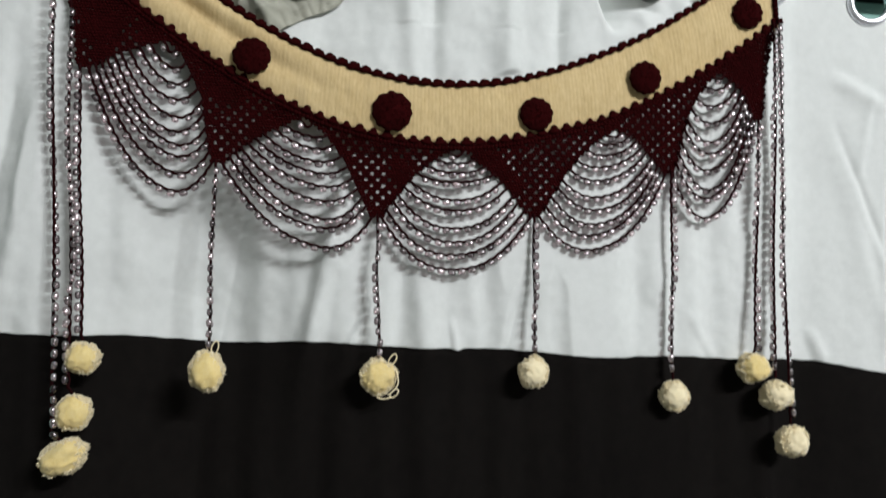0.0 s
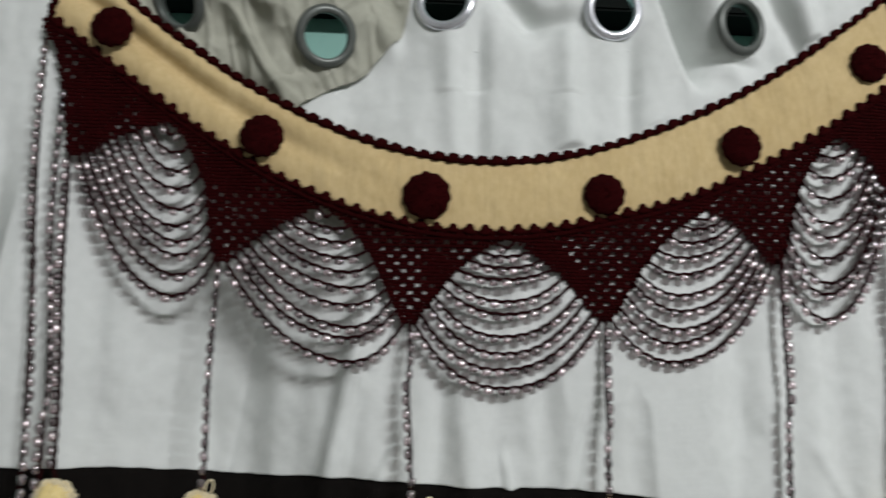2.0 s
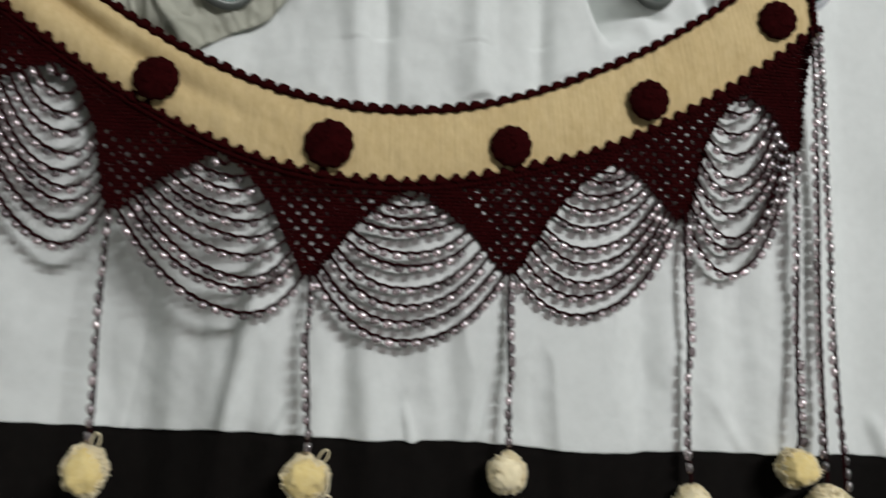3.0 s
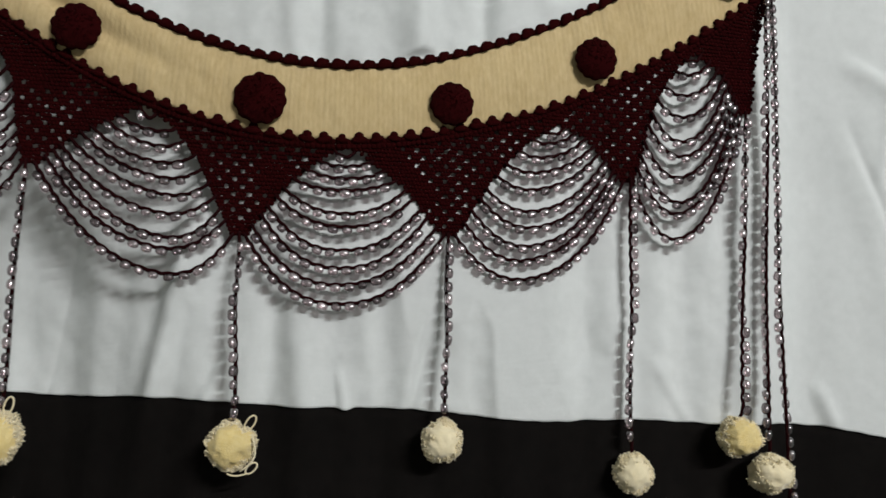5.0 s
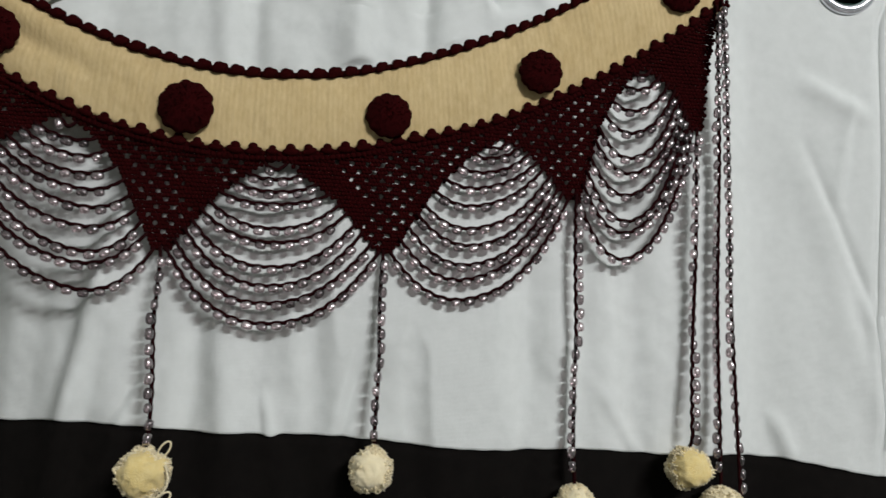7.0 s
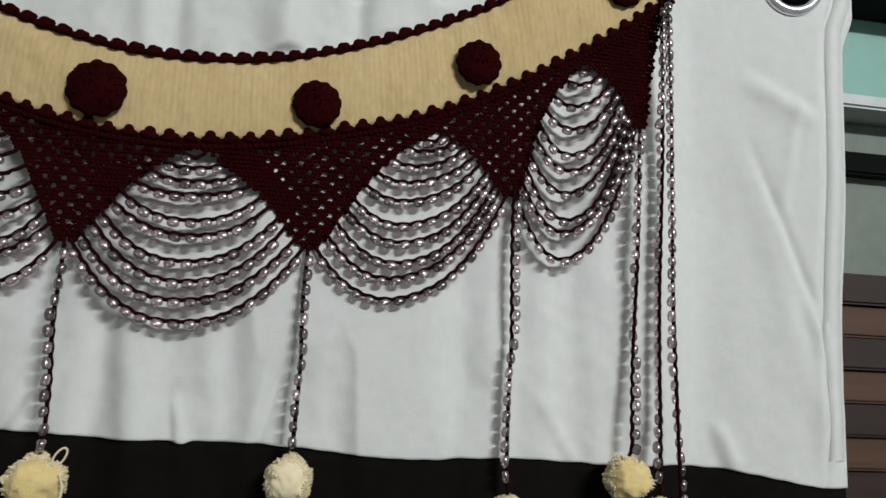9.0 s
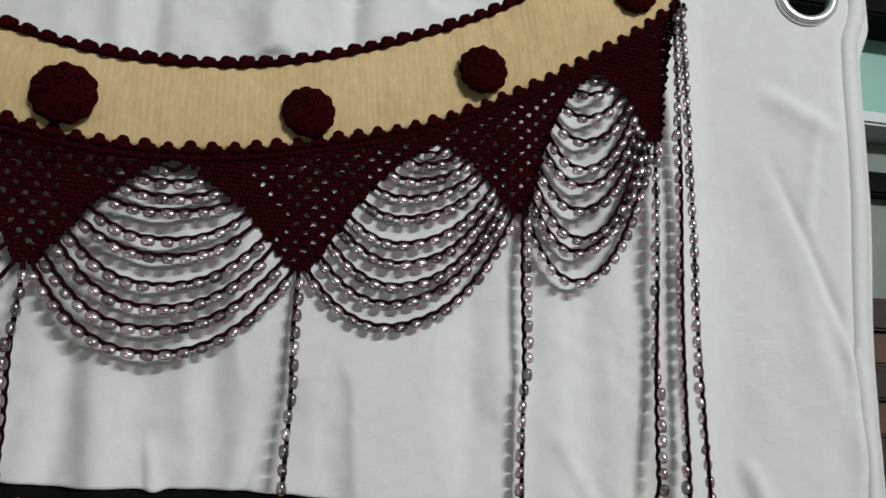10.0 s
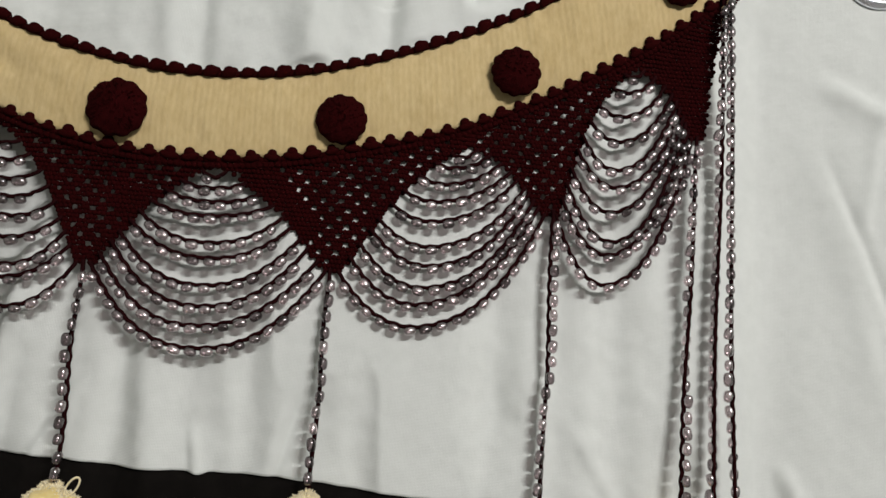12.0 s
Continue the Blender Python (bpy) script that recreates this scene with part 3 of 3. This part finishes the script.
# rosettes on the band
def rosette(x, z, r, y):
    rn = random.Random(int(1000 * (x + 2)))
    v, f = BALL
    lobes, turn0, verts = rn.choice((11, 12, 13)), rn.uniform(0, 6), []
    for p in v:
        a, flat = math.atan2(p[2], p[0]), math.hypot(p[0], p[2])
        k = r * (0.90 + 0.12 * abs(math.cos(lobes * a / 2 + turn0)) ** 0.6 * flat ** 3 + 0.04 * noise.noise((p[0] * 4 + x * 30, p[1] * 4, p[2] * 4)))
        verts.append((p[0] * k, p[1] * 0.0085 * (1 + 0.18 * noise.noise((p[0] * 7, x * 50, p[2] * 7))), p[2] * k))
    lots = [(verts, f)]
    for q in range(150):
        a, b = rn.uniform(0, 6.283), rn.uniform(0.1, 1.3)
        d = Vector((math.sin(b) * math.cos(a), -0.5 * math.cos(b), math.sin(b) * math.sin(a)))
        lots.append(tube([d * r * 0.85, d * r * (0.95 + 0.06 * rn.random()) + Vector((rn.uniform(-1, 1), 0, rn.uniform(-1, 1))) * 0.001], 0.0004, 3))
    ob = link("rosette", raw_mesh("rosette", *merged(*lots)), M_MAROON, toran, "round maroon yarn rosette")
    ob.location = (x, y, z)


for x, z, r in ((-0.389, 1.904, 0.0205), (-0.2405, 1.800, 0.0212), (-0.0815, 1.7465, 0.0235), (0.0912, 1.754, 0.0205), (0.229, 1.807, 0.0208), (0.366, 1.899, 0.0205)):
    rosette(x, z, r, -0.015 if x < 0 else -0.011)


# beads: clear faceted crystals sewn under a thin maroon cord
def bead_shape():
    """A short barrel with rounded ends, its long axis along the cord."""
    v = []
    for p in BEAD[0]:
        a, c = p[2], math.hypot(p[0], p[1])
        ang = math.atan2(p[1], p[0])
        c = c ** 0.7
        v.append((math.copysign(abs(a) ** 0.8, a), c * math.cos(ang), c * math.sin(ang)))
    return np.array(v), BEAD[1]


BEAD_FORM = bead_shape()
BEAD_MESH = raw_mesh("bead", *BEAD_FORM)
single_left = [300]


def between(knots, u):
    """The value at u on a broken line of (u, value)."""
    for (u0, v0), (u1, v1) in zip(knots, knots[1:]):
        if u <= u1:
            return v0 + (v1 - v0) * smooth_step(u0, u1, u)
    return knots[-1][1]


def strand(points, name, label, spacing=0.0120, single=False, long=0.0049, thick=0.0036, twist=None, lead=0.012, tail=0.012):
    """A cord along points with beads at even steps, on its lower side or, for a hanging chain, on the side that twist names:
    degrees round the cord, 0 to the right, 90 to the front."""
    pts = [Vector(p) for p in points]
    total = sum((b - a).length for a, b in zip(pts, pts[1:]))

    def side(along, at):
        if twist is not None:
            a = math.radians(between(twist, at / total))
            return Vector((math.cos(a), -math.sin(a), 0))
        down = turned((0, 0, 0), along, (1, 1, 1)).to_3x3() @ Vector((0, 0, 1))
        return -down if down.z > 0 else down

    fine, rad, run = [], [], 0.0
    for a, b in zip(pts, pts[1:]):
        d = (b - a).length
        if d < 1e-6:
            continue
        along = (b - a).normalized()
        n = max(1, int(d / 0.0022))
        for i in range(n):
            at = run + d * i / n
            beat = math.cos(2 * math.pi * (at - lead) / spacing) if lead - spacing / 2 < at < total - tail else -0.3
            fine.append(a.lerp(b, i / n) - side(along, at) * (0.0008 * beat))
            rad.append(0.0016 - 0.0003 * beat)
        run += d
    fine.append(pts[-1])
    rad.append(0.001)
    ob = link(name, raw_mesh(name, *tube(fine, rad, 5)), M_CORD, toran, label)
    mats, run, want = [], 0.0, lead
    for a, b in zip(pts, pts[1:]):
        d = (b - a).length
        if d < 1e-6:
            continue
        while run + d >= want and want < total - tail:
            along = (b - a).normalized()
            p = a.lerp(b, (want - run) / d) + along * RND.uniform(-0.0006, 0.0006)
            m = turned(p, along, (1, 1, 1))
            s = RND.uniform(0.9, 1.1)
            c = p + side(along, want) * (thick * 1.0) + Vector((0, -0.001, 0))
            tilt = Matrix.Rotation(RND.gauss(0, 0.12), 4, "Z") @ Matrix.Rotation(RND.gauss(0, 0.25), 4, "X") @ Matrix.Rotation(RND.gauss(0, 0.14), 4, "Y")
            mats.append(Matrix.Translation(c) @ m.to_3x3().to_4x4() @ tilt @ Matrix.Diagonal((long * s * RND.uniform(0.92, 1.06), thick * s, thick * s, 1)))
            want += spacing
        run += d
    if single and single_left[0] >= len(mats):
        single_left[0] -= len(mats)
        for m in mats:
            link("bead", BEAD_MESH, M_BEAD, ob).matrix_basis = m
    elif mats:
        tagged(link("bead_row", raw_mesh("bead_row", *joined(BEAD_FORM, mats)), M_BEAD, ob, "clear crystal beads"), kind="stuff")
    return ob


# lowest height of each cord, from the outermost swag inwards, and how far the hollow leans sideways
BOTTOMS = [
    (1.657, 1.676, 1.694, 1.705, 1.718, 1.733, 1.752, 1.768, 1.785, 1.801),
    (1.593, 1.615, 1.624, 1.645, 1.661, 1.675, 1.688, 1.702, 1.715, 1.726),
    (1.567, 1.584, 1.599, 1.615, 1.636, 1.648, 1.669, 1.680, 1.691, 1.703),
    (1.599, 1.616, 1.629, 1.646, 1.661, 1.681, 1.697, 1.711, 1.724, 1.737),
    (1.644, 1.668, 1.678, 1.702, 1.722, 1.736, 1.760, 1.781, 1.801, 1.817),
]
LEANS = [0.05, 0.06, -0.01, -0.01, 0.0]
for k in (2, 3, 1, 4, 0):
    la, lb = TIPS[k], NOTCH[k + 1]
    ra = TIPS[k + 1]
    n = 10
    for q in range(n):
        t = (q + RND.uniform(-0.12, 0.12) * (q > 0)) / (n - 0.3)
        zl, zr = la[1] + (lb[1] - la[1]) * t, ra[1] + (lb[1] - ra[1]) * t
        xl, xr = side_x(la, lb, zl) - 0.002, side_x(ra, lb, zr) + 0.002
        sag = max(0.006, (zl + zr) / 2 - BOTTOMS[k][q])
        lean = LEANS[k] + RND.uniform(-0.02, 0.02)
        pts = []
        for i in range(33):
            u = i / 32
            w = u + lean * math.sin(math.pi * u)
            y = -0.0015 - 0.0030 * math.sin(math.pi * u) - 0.0002 * q
            pts.append((xl + (xr - xl) * w, y, zl + (zr - zl) * u - sag * (1 - abs(2 * u - 1) ** 2.3)))
        edge = 0.012 if q < 7 else 0.006
        strand(pts, "bead_swag", "curved swag of clear crystal beads on maroon cord", single=k in (2, 3), lead=edge + RND.uniform(0, 0.004), tail=edge)

# the pompom chains
POM_RND = random.Random(3)


def fluff(p, seed):
    """Radius of the wool: a lopsided ball parted into soft tufts."""
    part_line = noise.noise((p[0] * 2.6 + 9, p[1] * 2.6, p[2] * 2.6 + seed))
    strands = noise.noise((p[0] * 11 + seed, p[1] * 11, p[2] * 11))
    return 0.93 + 0.07 * smooth_step(0.0, 0.3, abs(part_line)) + 0.15 * noise.noise((p[0] * 1.5 + seed, p[1] * 1.5, p[2] * 1.5)) + 0.09 * noise.noise((p[0] * 5, p[1] * 5 + seed, p[2] * 5)) + 0.05 * strands


def pompom(parent, x, y, z, rx, rz, tilt=0.0, loops=0, cut=True):
    """A wool ball; cut: trimmed flat in front, so that the yellower heart of the yarn shows, or else tufted all over."""
    v, f = BALL
    rx, rz = 0.92 * rx, 0.92 * rz
    seed = POM_RND.uniform(0, 50)
    verts = []
    for p in v:
        s = fluff(p, seed) * (0.97 if cut else 0.95)
        verts.append((p[0] * s * rx, max(p[1] * s, -0.80 - 0.06 * s if cut else -2) * rx, p[2] * s * rz))
    core = (verts, f)
    lots = []
    for q in range(150):
        d = Vector((POM_RND.gauss(0, 1), POM_RND.gauss(0, 1) * (0.3 if cut else 0.55), POM_RND.gauss(0, 1))).normalized()
        if d.y > 0.45 or d.y < (-0.45 if cut else -0.75):
            continue
        reach = 1.0 + 0.07 * POM_RND.random() + 0.10 * max(0.0, noise.noise((d.x * 3 + seed, d.z * 3, 2.0)))
        for w in range(22):
            e = (d + Vector((POM_RND.gauss(0, 1), POM_RND.gauss(0, 1), POM_RND.gauss(0, 1))) * 0.11).normalized()
            e2 = (e + (d - e) * 0.3 + Vector((POM_RND.gauss(0, 1), POM_RND.gauss(0, 1), POM_RND.gauss(0, 1))) * 0.05).normalized()
            s = fluff(e, seed) * (0.97 if cut else 0.95)
            r2 = s * reach * POM_RND.uniform(0.97, 1.04)
            lots.append(tube([(e.x * rx * s * 0.97, e.y * rx * s * 0.97, e.z * rz * s * 0.97), (e2.x * rx * r2, e2.y * rx * r2, e2.z * rz * r2)], [0.0010, 0.0004], 3, False))
    for q in range(loops):
        pts = []
        cx, cz, w, h, lean = ((rx * 0.45, rz * 1.18, 0.0035, 0.0075, 0.25), (rx * 1.12, -rz * 0.62, 0.0032, 0.0060, 0.5))[q % 2]
        for i in range(14):
            a = 2 * math.pi * i / 13
            u, v2 = w * math.sin(a), h * math.cos(a)
            pts.append((cx + u * math.cos(lean) + v2 * math.sin(lean), -0.004, cz - u * math.sin(lean) + v2 * math.cos(lean)))
        if q == 1:
            lots.append(tube([(rx * (0.75 + 0.35 * math.sin(math.pi * k / 8)), -0.004 - 0.4 * rx, rz * (0.7 - 1.5 * k / 8)) for k in range(9)], 0.0008, 5))
            lots.append(tube([(rx * (1.05 - 0.8 * k / 8), -0.006, -rz * (0.72 + 0.42 * math.sin(math.pi * (k / 16 + 0.1)))) for k in range(9)], 0.0008, 5))
        lots.append(tube(pts, 0.0008, 5))
    me = raw_mesh("pompom", *merged(core, *lots))
    me.materials.append(M_POM if cut else M_TUFT)
    me.materials.append(M_TUFT)
    me.polygons.foreach_set("material_index", [0] * len(f) + [1] * (len(me.polygons) - len(f)))
    ob = link("pompom", me, None, parent, "fluffy cream yarn pompom with a yellower heart" if cut else "fluffy tufted cream yarn pompom")
    ob.matrix_basis = Matrix.Translation((x, y, z)) @ Matrix.Rotation(tilt, 4, "Y")
    return ob


# top place, bottom place, pompom: centre, half width, half height, tilt, loose loops
CHAINS = [
    ((-0.277, 1.684), (-0.276, 1.474), (-0.277, 1.450, 0.0205, 0.0235, 0.0, 1)),
    ((-0.096, 1.628), (-0.090, 1.466), (-0.091, 1.444, 0.0220, 0.0210, 0.3, 2)),
    ((0.091, 1.635), (0.092, 1.470), (0.089, 1.449, 0.0200, 0.0200, 0.0, 0)),
    ((0.266, 1.696), (0.266, 1.448), (0.266, 1.421, 0.0200, 0.0195, 0.0, 0)),
    ((0.385, 1.768), (0.3725, 1.478), (0.368, 1.4545, 0.0205, 0.0195, 0.0, 0)),
    ((0.404, 1.890), (0.397, 1.445), (0.397, 1.422, 0.0220, 0.0200, 0.0, 0)),
    ((0.408, 1.895), (0.415, 1.390), (0.416, 1.366, 0.0225, 0.0220, 0.0, 0)),
    ((-0.424, 1.783), (-0.407, 1.490), (-0.404, 1.464, 0.0185, 0.0185, 0.0, 0)),
    ((-0.435, 1.850), (-0.416, 1.432), (-0.409, 1.407, 0.0190, 0.0205, 0.2, 0)),
    ((-0.451, 1.890), (-0.430, 1.385), (-0.417, 1.362, 0.0262, 0.0185, -0.45, 0)),
]
# the side of the cord on which the beads of each chain lie, from its top to its foot
TWISTS = [
    ((0, 60), (0.2, 90), (1, 95)), ((0, 40), (0.25, 70), (0.4, 140), (0.75, 140), (0.85, 80), (1, 80)), ((0, 45), (0.5, 60), (0.7, 120), (1, 100)),
    ((0, 5), (0.45, 25), (0.6, 130), (0.9, 150), (1, 90)), ((0, 60), (0.15, 130), (0.38, 160), (0.5, 265), (0.65, 280), (0.75, 380), (1, 395)),
    ((0, 100), (0.2, 130), (0.35, 262), (0.85, 268), (1, 120)), ((0, 110), (0.3, 150), (0.45, 130), (0.6, 165), (0.72, 270), (0.9, 330), (1, 430)),
    ((0, 120), (0.4, 150), (1, 165)), ((0, 40), (0.35, 100), (0.5, 50), (0.65, 10), (0.8, 150), (1, 130)), ((0, 70), (0.3, 120), (0.4, 250), (0.58, 290), (0.7, 385), (1, 390)),
]
for k, (a, b, c) in enumerate(CHAINS):
    y, foot = ((-0.004, -0.012), (-0.003, -0.011), (-0.003, -0.012), (-0.004, -0.008), (-0.004, -0.011), (-0.010, -0.014), (-0.012, -0.016), (-0.003, -0.010), (-0.008, -0.012), (-0.014, -0.016))[k]
    pts = []
    for i in range(31):
        u = i / 30
        pts.append((a[0] + (b[0] - a[0]) * u + 0.0008 * math.sin(9 * u + k), y + (foot - y) * u - 0.001 * math.sin(7 * u), a[1] + (b[1] - a[1]) * u))
    pts.append((c[0], foot, c[1] + c[3] * 0.7))
    ob = strand(pts, "pompom_chain", "hanging chain of clear crystal beads ending in a pompom", twist=TWISTS[k], lead=0.014, tail=0.010)
    pompom(ob, c[0], foot - 0.003, c[1], c[2], c[3], c[4], c[5], cut=k in (0, 1, 4, 7, 8, 9))

# ---- beside the curtain ----
bm = bmesh.new()
cols = 12
rows = []
for j in range(60):
    z = 0.6 + 1.5 * j / 59
    left = -0.630 + 0.012 * smooth_step(2.0, 1.8, z) + 0.004 * noise.noise((0.0, z * 22, 0.0))
    row = []
    for i in range(cols + 1):
        x = left + (-0.48 - left) * i / cols
        row.append(bm.verts.new((x, 0.105 + 0.006 * math.sin(60 * x + 3 * z), z)))
    rows.append(row)
for r0, r1 in zip(rows, rows[1:]):
    for i in range(cols):
        bm.faces.new((r0[i], r0[i + 1], r1[i + 1], r1[i]))
drape = tagged(new("black_drape"), "black cloth strip with frayed edge beside the curtain", "cloth")
sheet = part("cloth_sheet", bm, M_BLACK, drape)
mod = sheet.modifiers.new("thickness", "SOLIDIFY")
mod.thickness = 0.002
fr = random.Random(5)
for q in range(6):
    z = fr.uniform(1.88, 1.96)
    x = -0.606
    pts = [(x + 0.006, 0.1, z), (x - 0.008 * fr.random(), 0.097, z + fr.uniform(-0.008, 0.01)), (x - 0.016 * fr.random(), 0.095, z + fr.uniform(-0.015, 0.02))]
    link("loose_thread", raw_mesh("loose_thread", *tube(pts, 0.0007, 4)), M_BLACK, drape)


def tassel(x, y, z, length, n, spread):
    t = tagged(new("bead_tassel"), "silver grey beaded tassel on black cord", "tassel", "bead tassels")
    rn = random.Random(int(z * 1000))
    for q in range(n):
        bx = x + spread * (q / max(1, n - 1) - 0.5)
        pts = [Vector((x + (bx - x) * u + 0.002 * math.sin(5 * u + q), y - 0.003 * (q % 2), z - length * u * (0.9 + 0.1 * rn.random()))) for u in np.linspace(0, 1, 12)]
        c = link("tassel_cord", raw_mesh("tassel_cord", *tube(pts, 0.0012, 5)), M_BLACK, t)
        mats = [turned(p, (0, 0, 1), (0.0034, 0.0024, 0.0024)) for p in pts[2:]]
        tagged(link("bead_row", raw_mesh("bead_row", *joined(BEAD, mats)), M_BEAD, c, "clear grey beads"), kind="stuff")
    return t


tassel(-0.594, 0.085, 1.80, 0.115, 5, 0.035)
tassel(-0.548, 0.07, 1.485, 0.10, 4, 0.03)

# right: ledges and a slatted wooden shutter on the teal wall
X0, X1 = 0.60, 1.30
structure(box("ledge", X0, X1, 0.10, 0.20, 1.856, 1.872, M_LEDGE), "pale painted ledge on the wall", "ledge")
structure(box("wall_panel", X0, X1, 0.145, 0.20, 1.0, 1.855, M_GREY), "grey green painted panel under the ledge", "panel")
structure(box("trim_rail", X0, X1, 0.125, 0.145, 1.785, 1.812, M_BEAM), "black painted wooden rail", "rail")
shutter = tagged(new("slatted_shutter"), "brown wooden slatted shutter against the wall", "shutter")
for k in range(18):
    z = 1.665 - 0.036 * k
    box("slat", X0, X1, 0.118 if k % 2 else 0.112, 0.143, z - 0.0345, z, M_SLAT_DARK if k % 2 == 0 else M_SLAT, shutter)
